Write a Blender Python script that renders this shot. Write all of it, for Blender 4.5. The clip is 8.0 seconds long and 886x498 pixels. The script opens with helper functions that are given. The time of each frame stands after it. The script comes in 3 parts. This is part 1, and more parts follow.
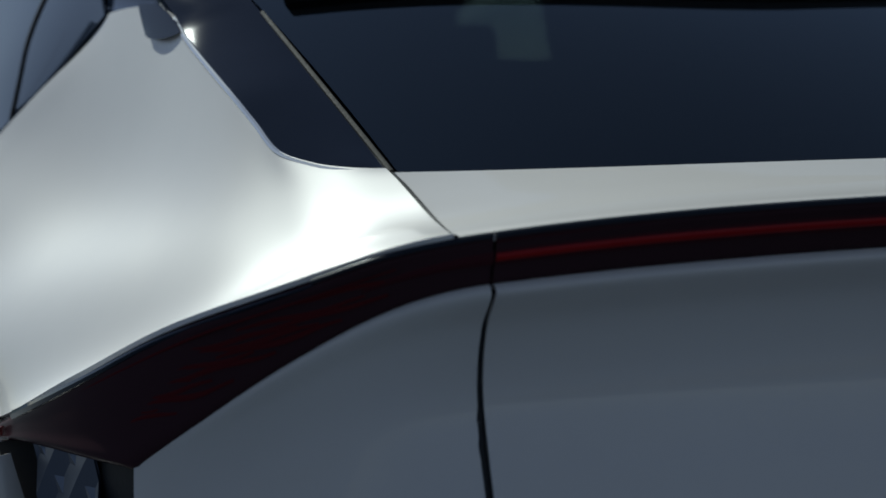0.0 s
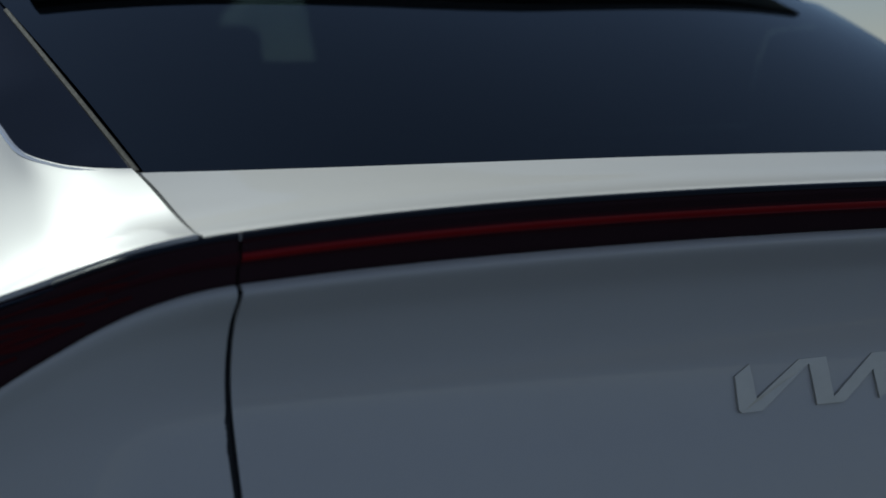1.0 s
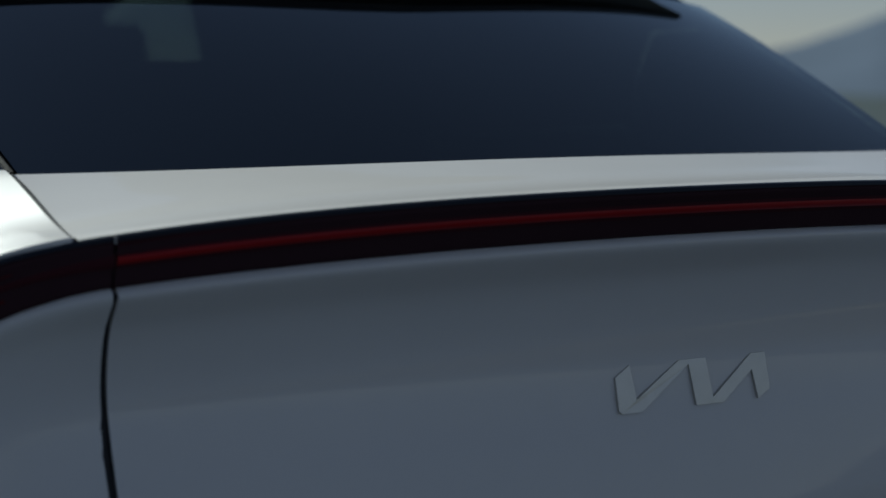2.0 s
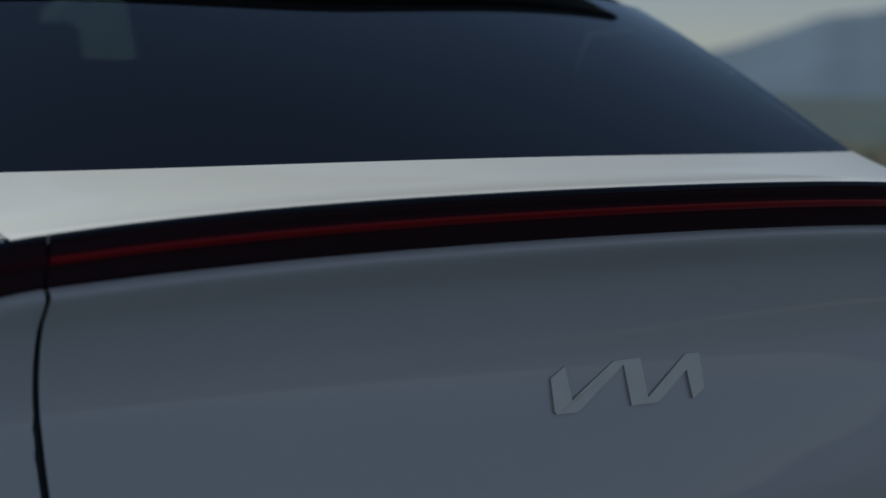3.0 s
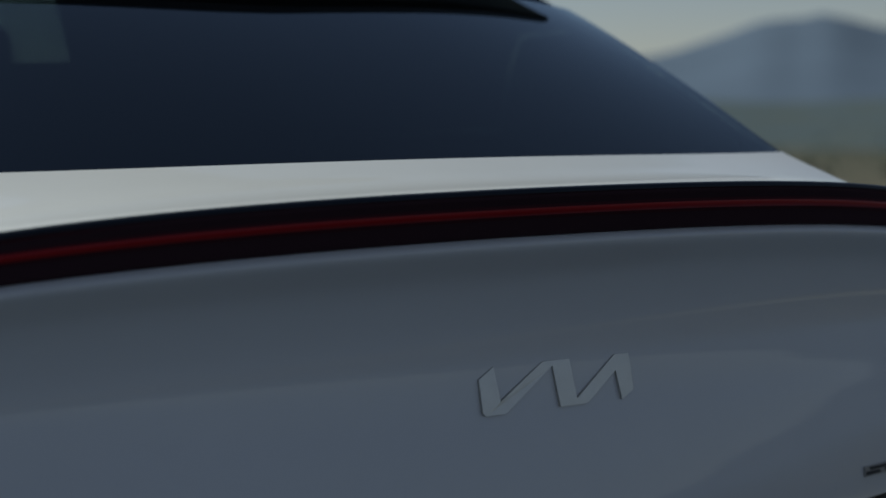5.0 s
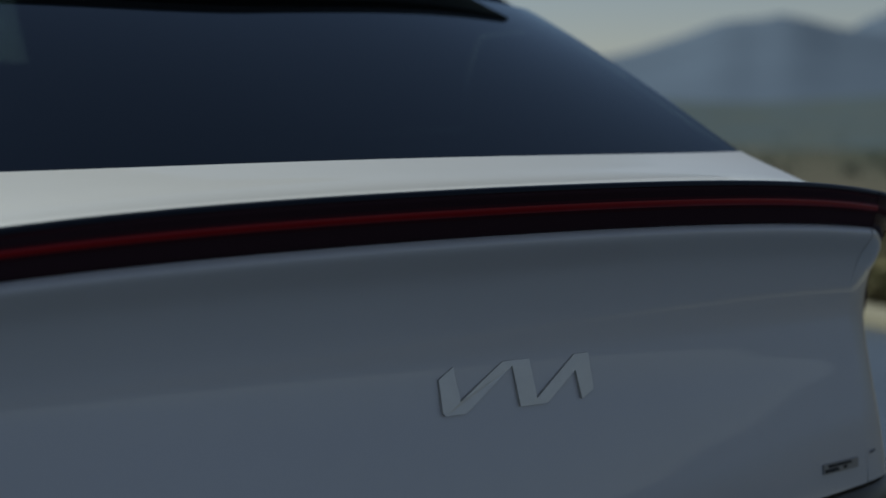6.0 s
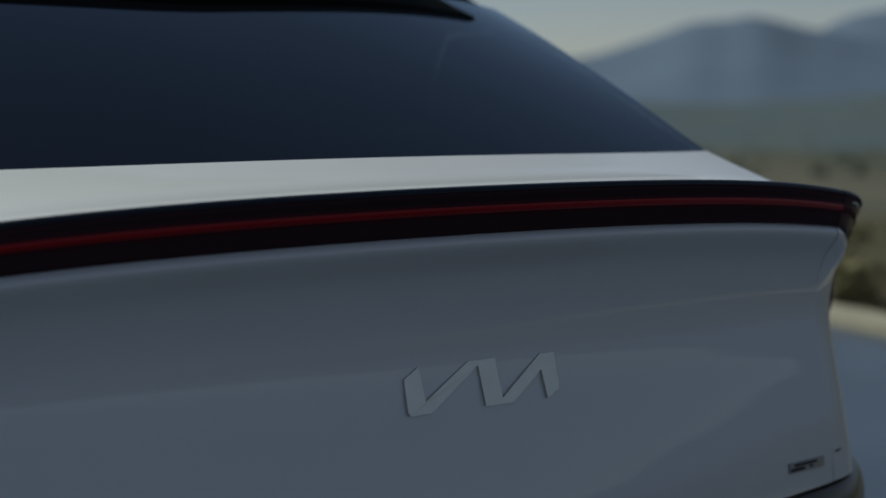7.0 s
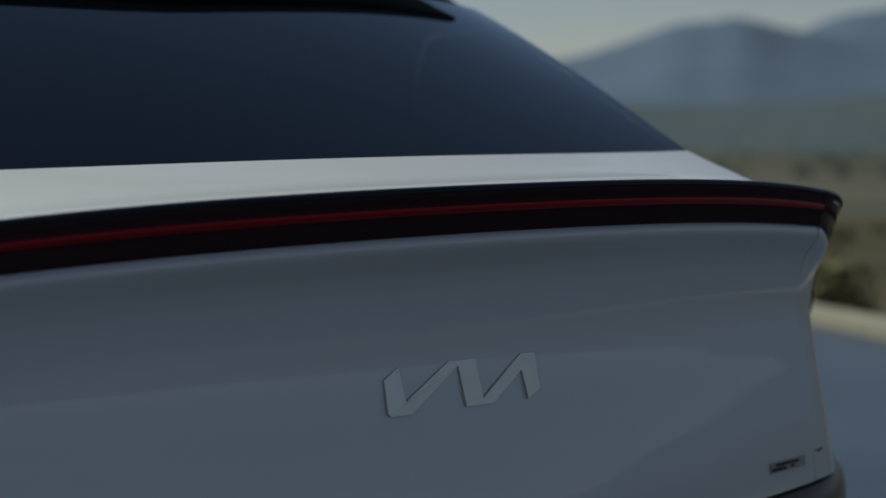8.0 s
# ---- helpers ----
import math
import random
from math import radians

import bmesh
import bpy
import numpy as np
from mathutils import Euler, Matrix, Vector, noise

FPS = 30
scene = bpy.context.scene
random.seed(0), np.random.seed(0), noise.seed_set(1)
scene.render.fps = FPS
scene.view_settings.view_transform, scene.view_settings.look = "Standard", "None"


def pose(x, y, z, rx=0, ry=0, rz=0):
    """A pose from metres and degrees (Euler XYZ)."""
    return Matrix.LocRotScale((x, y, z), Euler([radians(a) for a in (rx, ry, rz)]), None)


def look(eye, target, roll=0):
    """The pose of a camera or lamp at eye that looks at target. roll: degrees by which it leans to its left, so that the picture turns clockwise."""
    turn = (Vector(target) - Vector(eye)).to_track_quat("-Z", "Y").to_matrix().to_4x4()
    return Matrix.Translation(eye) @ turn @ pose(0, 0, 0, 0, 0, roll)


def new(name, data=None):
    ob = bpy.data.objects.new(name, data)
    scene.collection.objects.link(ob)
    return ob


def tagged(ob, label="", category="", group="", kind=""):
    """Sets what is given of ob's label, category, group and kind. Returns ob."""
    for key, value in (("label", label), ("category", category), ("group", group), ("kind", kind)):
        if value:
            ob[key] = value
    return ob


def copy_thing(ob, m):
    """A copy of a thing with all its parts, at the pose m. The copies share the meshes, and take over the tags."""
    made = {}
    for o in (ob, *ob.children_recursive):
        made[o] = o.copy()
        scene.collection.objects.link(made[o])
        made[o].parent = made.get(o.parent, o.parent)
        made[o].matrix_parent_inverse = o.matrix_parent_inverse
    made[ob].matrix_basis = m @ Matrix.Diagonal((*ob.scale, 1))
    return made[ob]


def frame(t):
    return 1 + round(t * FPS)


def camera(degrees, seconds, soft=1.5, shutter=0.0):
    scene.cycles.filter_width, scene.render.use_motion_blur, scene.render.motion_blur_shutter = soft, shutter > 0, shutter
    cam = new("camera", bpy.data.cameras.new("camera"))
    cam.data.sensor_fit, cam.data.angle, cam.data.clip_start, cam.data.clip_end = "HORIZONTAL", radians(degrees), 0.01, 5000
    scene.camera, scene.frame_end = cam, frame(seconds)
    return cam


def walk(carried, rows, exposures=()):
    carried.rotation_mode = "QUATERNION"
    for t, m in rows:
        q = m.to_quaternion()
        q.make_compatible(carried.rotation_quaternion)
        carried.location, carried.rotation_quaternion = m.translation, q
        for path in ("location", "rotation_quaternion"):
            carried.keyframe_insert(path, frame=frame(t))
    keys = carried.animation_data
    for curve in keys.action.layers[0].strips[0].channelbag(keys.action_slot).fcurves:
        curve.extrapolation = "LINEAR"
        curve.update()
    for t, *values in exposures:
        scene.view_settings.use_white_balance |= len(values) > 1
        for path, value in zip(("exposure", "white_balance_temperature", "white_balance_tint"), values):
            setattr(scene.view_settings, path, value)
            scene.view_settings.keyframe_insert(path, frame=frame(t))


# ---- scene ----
# ---------------------------------------------------------------- camera and walk
cam = camera(27.53, 8.0, 1.6)
cam.data.dof.use_dof = True
cam.data.dof.focus_distance = 1.86
cam.data.dof.aperture_fstop = 3.7
# t, x, y, z, yaw to the right of the car's axis, pitch, lean
ROWS = [
    (0, -1.233, -1.382, 1.113, 22.32, -4.22, -0.72),
    (0.5, -1.219, -1.384, 1.11, 26.47, -4.2, -0.89),
    (1, -1.205, -1.383, 1.107, 29.4, -4.15, -0.77),
    (1.5, -1.196, -1.382, 1.107, 31.45, -4.16, -0.73),
    (2, -1.192, -1.381, 1.109, 32.86, -4.21, -0.63),
    (3.5, -1.185, -1.381, 1.11, 35.36, -4.21, -0.48),
    (4, -1.179, -1.38, 1.108, 35.7, -4.14, -0.72),
    (4.5, -1.173, -1.38, 1.105, 36.13, -4.09, -0.64),
    (6, -1.168, -1.379, 1.104, 37.9, -4.08, -0.63),
    (6.5, -1.164, -1.378, 1.103, 38.5, -4.06, -0.65),
    (7, -1.161, -1.378, 1.102, 38.85, -4.06, -0.61),
    (7.5, -1.158, -1.378, 1.101, 39.13, -4.04, -0.63),
    (8, -1.155, -1.377, 1.1, 39.36, -4.01, -0.72),
]
walk(cam, [(t, pose(x, y, z, 90 + pitch, 0, -yaw) @ pose(0, 0, 0, 0, 0, roll)) for t, x, y, z, yaw, pitch, roll in ROWS], [(0, -0.11, 6420, 9), (8, -0.11, 6420, 9)])

# ---------------------------------------------------------------- world and sun
SUN = Vector((-0.2199, 0.6975, 0.6820)).normalized()
world = bpy.data.worlds.new("world")
scene.world = world
world.use_nodes = True
wn, wl = world.node_tree.nodes, world.node_tree.links
sky = wn.new("ShaderNodeTexSky")
sky.sky_type = "NISHITA"
sky.sun_disc = False
sky.sun_elevation = math.asin(SUN.z)
sky.sun_rotation = math.atan2(SUN.x, SUN.y)
sky.air_density, sky.dust_density, sky.ozone_density = 1.0, 0.06, 2.0
wn["Background"].inputs["Strength"].default_value = 0.0505
haze = wn.new("ShaderNodeHueSaturation")
haze.inputs["Saturation"].default_value = 0.82
wl.new(sky.outputs["Color"], haze.inputs["Color"])
tone = wn.new("ShaderNodeMix")
tone.data_type, tone.blend_type = "RGBA", "MULTIPLY"
tone.inputs["Factor"].default_value = 1.0
tone.inputs[7].default_value = (0.99, 0.99, 1.06, 1)
wl.new(haze.outputs["Color"], tone.inputs[6])
wl.new(tone.outputs[2], wn["Background"].inputs["Color"])
sun_data = bpy.data.lights.new("sun", "SUN")
sun_data.energy, sun_data.angle, sun_data.color = 4.15, radians(0.55), (0.915, 0.995, 0.93)
sun = new("sun", sun_data)
sun.matrix_world = look(SUN * 50, (0, 0, 0))


# ---------------------------------------------------------------- materials
def material(name, base, rough=0.5, metal=0.0, coat=0.0, coat_rough=0.05, ior=1.5, vary=0.0, scale=8.0, bump=0.0, bump_scale=200.0, second=None, spec=0.5):
    m = bpy.data.materials.new(name)
    m.use_nodes = True
    n, l = m.node_tree.nodes, m.node_tree.links
    b = n["Principled BSDF"]
    b.inputs["Base Color"].default_value = (*base, 1)
    b.inputs["Roughness"].default_value = rough
    b.inputs["IOR"].default_value = ior
    b.inputs["Metallic"].default_value = metal
    b.inputs["Coat Weight"].default_value = coat
    b.inputs["Coat Roughness"].default_value = coat_rough
    b.inputs["Specular IOR Level"].default_value = spec
    where = n.new("ShaderNodeTexCoord")
    if vary or second:
        big, small = n.new("ShaderNodeTexNoise"), n.new("ShaderNodeTexNoise")
        big.inputs["Scale"].default_value, small.inputs["Scale"].default_value = scale, scale * 9
        big.inputs["Detail"].default_value = small.inputs["Detail"].default_value = 5
        both = n.new("ShaderNodeMath")
        both.operation = "MULTIPLY_ADD"
        both.inputs[1].default_value = 0.35
        ramp = n.new("ShaderNodeValToRGB")
        other = second or tuple(max(c * (1 - vary), 0) for c in base)
        ramp.color_ramp.elements[0].position, ramp.color_ramp.elements[1].position = 0.48, 0.82
        ramp.color_ramp.elements[0].color, ramp.color_ramp.elements[1].color = (*base, 1), (*other, 1)
        for node in (big, small):
            l.new(where.outputs["Object"], node.inputs["Vector"])
        l.new(small.outputs["Fac"], both.inputs[0])
        l.new(big.outputs["Fac"], both.inputs[2])
        l.new(both.outputs[0], ramp.inputs["Fac"])
        l.new(ramp.outputs["Color"], b.inputs["Base Color"])
    if bump:
        grain, relief = n.new("ShaderNodeTexNoise"), n.new("ShaderNodeBump")
        grain.inputs["Scale"].default_value = bump_scale
        relief.inputs["Strength"].default_value, relief.inputs["Distance"].default_value = bump, 0.002
        l.new(where.outputs["Object"], grain.inputs["Vector"])
        l.new(grain.outputs["Fac"], relief.inputs["Height"])
        l.new(relief.outputs["Normal"], b.inputs["Normal"])
    return m


PAINT = material("metallic_silver_paint", (0.705, 0.674, 0.645), 0.46, 0.05, 0.72, 0.025, vary=0.03, scale=3, spec=0.42)
ROLLED = material("bright_rolled_edge", (0.96, 0.95, 0.92), 0.26, 1.0)
BLACK = material("gloss_black_trim", (0.008, 0.012, 0.022), 0.03, 0, 0.0, spec=0.30)
SATIN_BLACK = material("satin_black_plastic", (0.042, 0.040, 0.040), 0.5, bump=0.1, spec=0.3)
RUBBER = material("black_rubber", (0.026, 0.026, 0.028), 0.6, bump=0.2, spec=0.2)
SEAL = material("brown_seal_rubber", (0.023, 0.018, 0.012), 0.5, bump=0.2, spec=0.35)
LENS = material("dark_red_lens", (0.048, 0.024, 0.029), 0.18, 0, 0.0, spec=0.5, ior=1.05)
LIP = material("soft_black_lip", (0.020, 0.024, 0.033), 0.35, spec=0.5, ior=1.2)
RED = material("red_light_guide", (0.30, 0.007, 0.009), 0.35, 0, 0.0, spec=0.2)
LAMP_RED = material("lamp_red", (0.10, 0.006, 0.008), 0.3, spec=0.1)
RIB = material("dark_red_rib", (0.058, 0.015, 0.020), 0.6, spec=0.5, ior=1.1)
LAMP_RIB = material("red_lamp_rib", (0.085, 0.013, 0.016), 0.6, spec=0.5, ior=1.06)
TINT = material("tinted_glass", (0.008, 0.010, 0.014), 0.03, 0, 0.0, spec=0.5)
SIDE_TINT = material("side_glass", (0.012, 0.018, 0.032), 0.05, spec=0.5, ior=1.18)
BRONZE = material("bronze_chrome", (0.11, 0.092, 0.06), 0.3, 0.8)
BADGE = material("satin_grey_metal", (0.60, 0.575, 0.53), 0.36, 0.9, vary=0.06, scale=60)
PLATE = material("grey_plate", (0.42, 0.39, 0.36), 0.4, 0.5)
DARK_CHROME = material("dark_chrome", (0.062, 0.078, 0.120), 0.36, 1.0)
TYRE = material("tyre_rubber", (0.02, 0.02, 0.02), 0.75, bump=0.3)
ALLOY = material("alloy", (0.35, 0.36, 0.38), 0.3, 0.9)
# the reflected sky's blue is worked into the asphalt's base colour
ASPHALT = material("asphalt", (0.040, 0.056, 0.080), 0.30, vary=0.3, scale=0.7, bump=0.6, bump_scale=90)
CONCRETE = material("pale_concrete", (0.33, 0.288, 0.195), 0.8, vary=0.2, scale=3, bump=0.4, bump_scale=60)
LAND = material("dry_land", (0.112, 0.090, 0.062), 0.95, second=(0.062, 0.058, 0.036), scale=0.16, spec=0.0)
SHRUB = material("shrub_leaves", (0.190, 0.170, 0.055), 0.8, second=(0.17, 0.125, 0.065), scale=1.5)
BARK = material("bark", (0.10, 0.08, 0.06), 0.9, bump=0.5, bump_scale=40)
# leaf colour paled to carry the haze before the far trees
TREE = material("hazy_tree_leaves", (0.120, 0.140, 0.110), 0.9, second=(0.15, 0.15, 0.11), scale=0.8)
# aerial haze over the ranges is painted in as a blue-grey base colour
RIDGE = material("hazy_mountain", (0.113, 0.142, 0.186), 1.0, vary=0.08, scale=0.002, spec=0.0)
FIELD = material("far_fields", (0.030, 0.050, 0.040), 1.0, second=(0.128, 0.110, 0.084), scale=0.02, spec=0.0)
# scrub colours pulled towards the ranges' blue-grey, as painted haze
FOOTHILL = material("hazy_foothill_scrub", (0.080, 0.104, 0.120), 1.0, second=(0.092, 0.104, 0.098), scale=0.012, spec=0.0)


def inner_face(name, tint):
    """The inside of a pane: light passes with a little tint, with no second mirror."""
    m = bpy.data.materials.new(name)
    m.use_nodes = True
    n = m.node_tree.nodes
    n.remove(n["Principled BSDF"])
    clear = n.new("ShaderNodeBsdfTransparent")
    clear.inputs["Color"].default_value = (*tint, 1)
    m.node_tree.links.new(clear.outputs["BSDF"], n["Material Output"].inputs["Surface"])
    return m


def glazing(name, tint, gloss=1.0):
    """Clear or privacy glass: what is behind shows through the tint, under a mirror-like surface."""
    m = bpy.data.materials.new(name)
    m.use_nodes = True
    n, l = m.node_tree.nodes, m.node_tree.links
    n.remove(n["Principled BSDF"])
    through_it, shine, weight, mixed = n.new("ShaderNodeBsdfTransparent"), n.new("ShaderNodeBsdfGlossy"), n.new("ShaderNodeFresnel"), n.new("ShaderNodeMixShader")
    through_it.inputs["Color"].default_value = (*tint, 1)
    shine.inputs["Color"].default_value = (gloss * 0.90, gloss * 1.03, gloss * 1.06, 1)
    shine.inputs["Roughness"].default_value = 0.02
    weight.inputs["IOR"].default_value = 1.72
    l.new(weight.outputs["Fac"], mixed.inputs["Fac"])
    l.new(through_it.outputs["BSDF"], mixed.inputs[1])
    l.new(shine.outputs["BSDF"], mixed.inputs[2])
    l.new(mixed.outputs["Shader"], n["Material Output"].inputs["Surface"])
    return m


REAR_GLASS = glazing("privacy_glass", (0.036, 0.052, 0.050), 1.0)
INNER = inner_face("inner_pane", (0.95, 0.97, 0.96))
CLEAR_GLASS = glazing("clear_glass", (0.86, 0.90, 0.89))
CABIN = material("dark_cabin_cloth", (0.012, 0.012, 0.013), 0.9, bump=0.3, spec=0.1)


# ---------------------------------------------------------------- shape helpers
def spline(points, n, closed=False):
    """n places, evenly by parameter, on a smooth curve through a few points."""
    p = np.array(points, float)
    if len(p) == 2:
        s = np.linspace(0, 1, n)[:, None]
        return p[0] * (1 - s) + p[1] * s
    gap = np.linalg.norm(np.diff(p, axis=0), axis=1) ** 0.5 + 1e-9
    knot = np.concatenate([[0], np.cumsum(gap)])
    slope = np.gradient(p, knot, axis=0, edge_order=2)
    at = np.linspace(0, knot[-1], n)
    i = np.clip(np.searchsorted(knot, at, "right") - 1, 0, len(p) - 2)
    h = (knot[i + 1] - knot[i])[:, None]
    s = ((at - knot[i]) / h[:, 0])[:, None]
    return (2 * s**3 - 3 * s**2 + 1) * p[i] + (s**3 - 2 * s**2 + s) * h * slope[i] + (3 * s**2 - 2 * s**3) * p[i + 1] + (s**3 - s**2) * h * slope[i + 1]


def loft(curves, nu, nv):
    rows = np.array([spline(c, nu) for c in curves])
    return np.stack([spline(rows[:, j], nv) for j in range(nu)], axis=1)


def mirrored(grid):
    return (np.asarray(grid) * np.array([-1.0, 1.0, 1.0]))[:, ::-1]


def link(name, mesh, mat, parent=None, label="", smooth=True):
    mesh.materials.append(mat)
    if smooth:
        mesh.polygons.foreach_set("use_smooth", [True] * len(mesh.polygons))
    ob = new(name, mesh)
    if parent:
        ob.parent = parent
    return tagged(ob, label)


def sheet(name, grid, mat, parent=None, thick=0.004, label="", flip=False, inner=None):
    """A curved panel of real thickness: the grid's outer face, rolled edges and an inner face."""
    grid = np.asarray(grid, float)
    nv, nu = grid.shape[:2]
    du, dv = np.gradient(grid, axis=1), np.gradient(grid, axis=0)
    normal = np.cross(du, dv)
    normal /= np.linalg.norm(normal, axis=2, keepdims=True) + 1e-12
    if flip:
        normal = -normal
    back = grid - normal * thick
    verts = np.concatenate([grid.reshape(-1, 3), back.reshape(-1, 3)])
    k = nv * nu
    faces = []
    for i in range(nv - 1):
        for j in range(nu - 1):
            a = i * nu + j
            q = (a, a + 1, a + nu + 1, a + nu)
            r = tuple(v + k for v in q)
            faces += [q[::-1], r] if flip else [q, r[::-1]]
    rim = [j for j in range(nu)] + [i * nu + nu - 1 for i in range(1, nv)] + [(nv - 1) * nu + j for j in range(nu - 2, -1, -1)] + [i * nu for i in range(nv - 2, 0, -1)]
    for a, b in zip(rim, rim[1:] + rim[:1]):
        faces.append((a, b, b + k, a + k) if flip else (b, a, a + k, b + k))
    mesh = bpy.data.meshes.new(name)
    mesh.from_pydata(verts.tolist(), [], faces)
    mesh.update()
    ob = link(name, mesh, mat, parent, label)
    if inner:
        mesh.materials.append(inner)
        pairs = (nv - 1) * (nu - 1) * 2
        for i, face in enumerate(mesh.polygons):
            face.material_index = 1 if i >= pairs or i % 2 else 0
    sharp(ob)
    return ob


def sharp(ob, degrees=40):
    """Smooth faces, with edges over the angle kept hard."""
    bm = bmesh.new()
    bm.from_mesh(ob.data)
    for e in bm.edges:
        e.smooth = len(e.link_faces) == 2 and e.calc_face_angle(0) < radians(degrees)
    bm.to_mesh(ob.data)
    bm.free()


def part(name, bm, mat, parent=None, label="", smooth=False, bevel=0.0):
    if bevel:
        bmesh.ops.bevel(bm, geom=bm.edges[:], offset=bevel, segments=2, affect="EDGES", profile=0.7)
    mesh = bpy.data.meshes.new(name)
    bm.to_mesh(mesh)
    bm.free()
    ob = link(name, mesh, mat, parent, label, smooth)
    if smooth:
        sharp(ob)
    return ob


def tube(name, points, radius, mat, parent=None, n=60, sides=8, label="", start=None):
    """A round strip along a smooth curve."""
    p = spline(points, n)
    t = np.gradient(p, axis=0)
    t /= np.linalg.norm(t, axis=1, keepdims=True)
    side = np.cross(t, (0.1, 0.2, 1.0))
    side /= np.linalg.norm(side, axis=1, keepdims=True)
    up = np.cross(side, t)
    width = np.linspace(radius if start is None else start, radius, n)
    bm = bmesh.new()
    rings = []
    for i in range(n):
        rings.append([bm.verts.new(p[i] + width[i] * (math.cos(a) * side[i] + math.sin(a) * up[i])) for a in np.linspace(0, 2 * math.pi, sides, endpoint=False)])
    for r, s in zip(rings, rings[1:]):
        for k in range(sides):
            bm.faces.new((r[k], r[(k + 1) % sides], s[(k + 1) % sides], s[k]))
    bm.faces.new(rings[0][::-1])
    bm.faces.new(rings[-1])
    return part(name, bm, mat, parent, label, True)


def prism(outline, depth, place):
    """A bmesh of an outline in (u, v), with that depth; place maps (u, v, w) to the world."""
    bm = bmesh.new()
    front = [bm.verts.new(place(u, v, depth)) for u, v in outline]
    back = [bm.verts.new(place(u, v, 0)) for u, v in outline]
    bm.faces.new(front)
    bm.faces.new(back[::-1])
    for i in range(len(outline)):
        j = (i + 1) % len(outline)
        bm.faces.new((front[j], front[i], back[i], back[j]))
    bmesh.ops.recalc_face_normals(bm, faces=bm.faces[:])
    return bm


# ---------------------------------------------------------------- the car's feature lines (left half has x < 0)
def bar_top(x):
    q = (x / 0.7) ** 2
    return (x, -0.049 + 0.112 * q + 0.001 * q * q, 1.038 - 0.021 * q - 0.020 * q * q)


def bar_low(x):
    q = (x / 0.7) ** 2
    return (x, -0.023 + 0.101 * q - 0.013 * q * q, 0.990 - 0.024 * q - 0.011 * q * q)


def glass_low(x):
    q = (x / 0.7) ** 2
    return (x, 0.190 + 0.109 * q - 0.015 * q * q, 1.063 - 0.012 * q + 0.008 * q * q)


SEAM = 0.600
# corner lines, from the tailgate's seam round to the side
TOP_CORNER = [bar_top(-0.6045), (-0.681, 0.070, 0.996), (-0.755, 0.150, 0.961), (-0.838, 0.240, 0.920), (-0.897, 0.385, 0.860), (-0.930, 0.677, 0.779)]
LOW_CORNER = [bar_low(-0.6045), (-0.672, 0.086, 0.946), (-0.750, 0.172, 0.889), (-0.820, 0.232, 0.830), (-0.865, 0.289, 0.784)]
# hollow of the tailgate below the bar: drop, depth on the centre line, more of it at the ends
HOLLOW = [(0.0, 0.0, 0.0), (0.037, 0.0152, -0.0001), (0.072, 0.0255, 0.0004), (0.105, 0.0277, 0.0005), (0.147, 0.0223, -0.0010), (0.190, 0.0126, -0.0006), (0.237, 0.0022, 0.0004), (0.277, -0.0056, 0.0036), (0.314, -0.0084, 0.0036)]


def hollow(x, drop, depth, ends=0.0):
    a = bar_low(x)
    lower = max(0.0, drop / 0.314)
    z = a[2] + (0.967 - a[2]) * lower - drop
    return (x, a[1] + depth + ends * (x / 0.6) ** 2, z)


car = tagged(new("car"), "satin silver electric crossover parked on the paved lot", "car")

# ---- tailgate
def lean(d):
    """How far the tailgate's seam has moved inward at a drop below the bar."""
    return 0.0065 * (max(0.0, d) / 0.314) ** 1.5


ROLL = ((0.008, 0.002), (-0.0005, 0.0006), (-0.0045, -0.0035), (-0.0055, -0.0085))
tailgate_rows = [[(x, y + back, z + rise) for x, y, z in map(bar_low, np.linspace(-SEAM, SEAM, 15))] for back, rise in ROLL]
tailgate_rows += [[hollow(x, d, y, more) for x in np.linspace(-SEAM + lean(d), SEAM - lean(d), 15)] for d, y, more in HOLLOW[1:]]
grid = loft(tailgate_rows, 90, 70)
sheet("tailgate", grid, PAINT, car, 0.006, "shaded satin silver tailgate with a hollow below the light bar", flip=True)


def deck_row(half, along, rise):
    row = []
    for x in np.linspace(-half, half, 17):
        a, b = bar_top(x), glass_low(x)
        row.append((x, a[1] + (b[1] - a[1]) * along, a[2] + (b[2] - a[2]) * rise))
    return row


deck_rows = [deck_row(0.632, 0, 0), deck_row(0.6205, 0.44, 0.12), deck_row(0.6155, 0.72, 0.52), deck_row(0.6105, 1, 1)]
sheet("rear_deck", loft(deck_rows, 90, 24), PAINT, car, 0.006, "sunlit silver strip above the light bar")

# ---- light bar in three pieces
def bar_section(top, low, inward=(0.0, 1.0, 0.0)):
    """Rows from the top's rear edge over the lip, down the lens and back under it."""
    top, low, inward = np.array(top), np.array(low), np.array(inward)
    up = np.array((0.0, 0.0, 1.0))
    return [top + inward * 0.020 - up * 0.008, top + inward * 0.002 - up * 0.001, top - inward * 0.002 - up * 0.006, top * 0.72 + low * 0.28 - inward * 0.004, top * 0.3 + low * 0.7 - inward * 0.003, low - inward * 0.002 + up * 0.002, low + inward * 0.02]


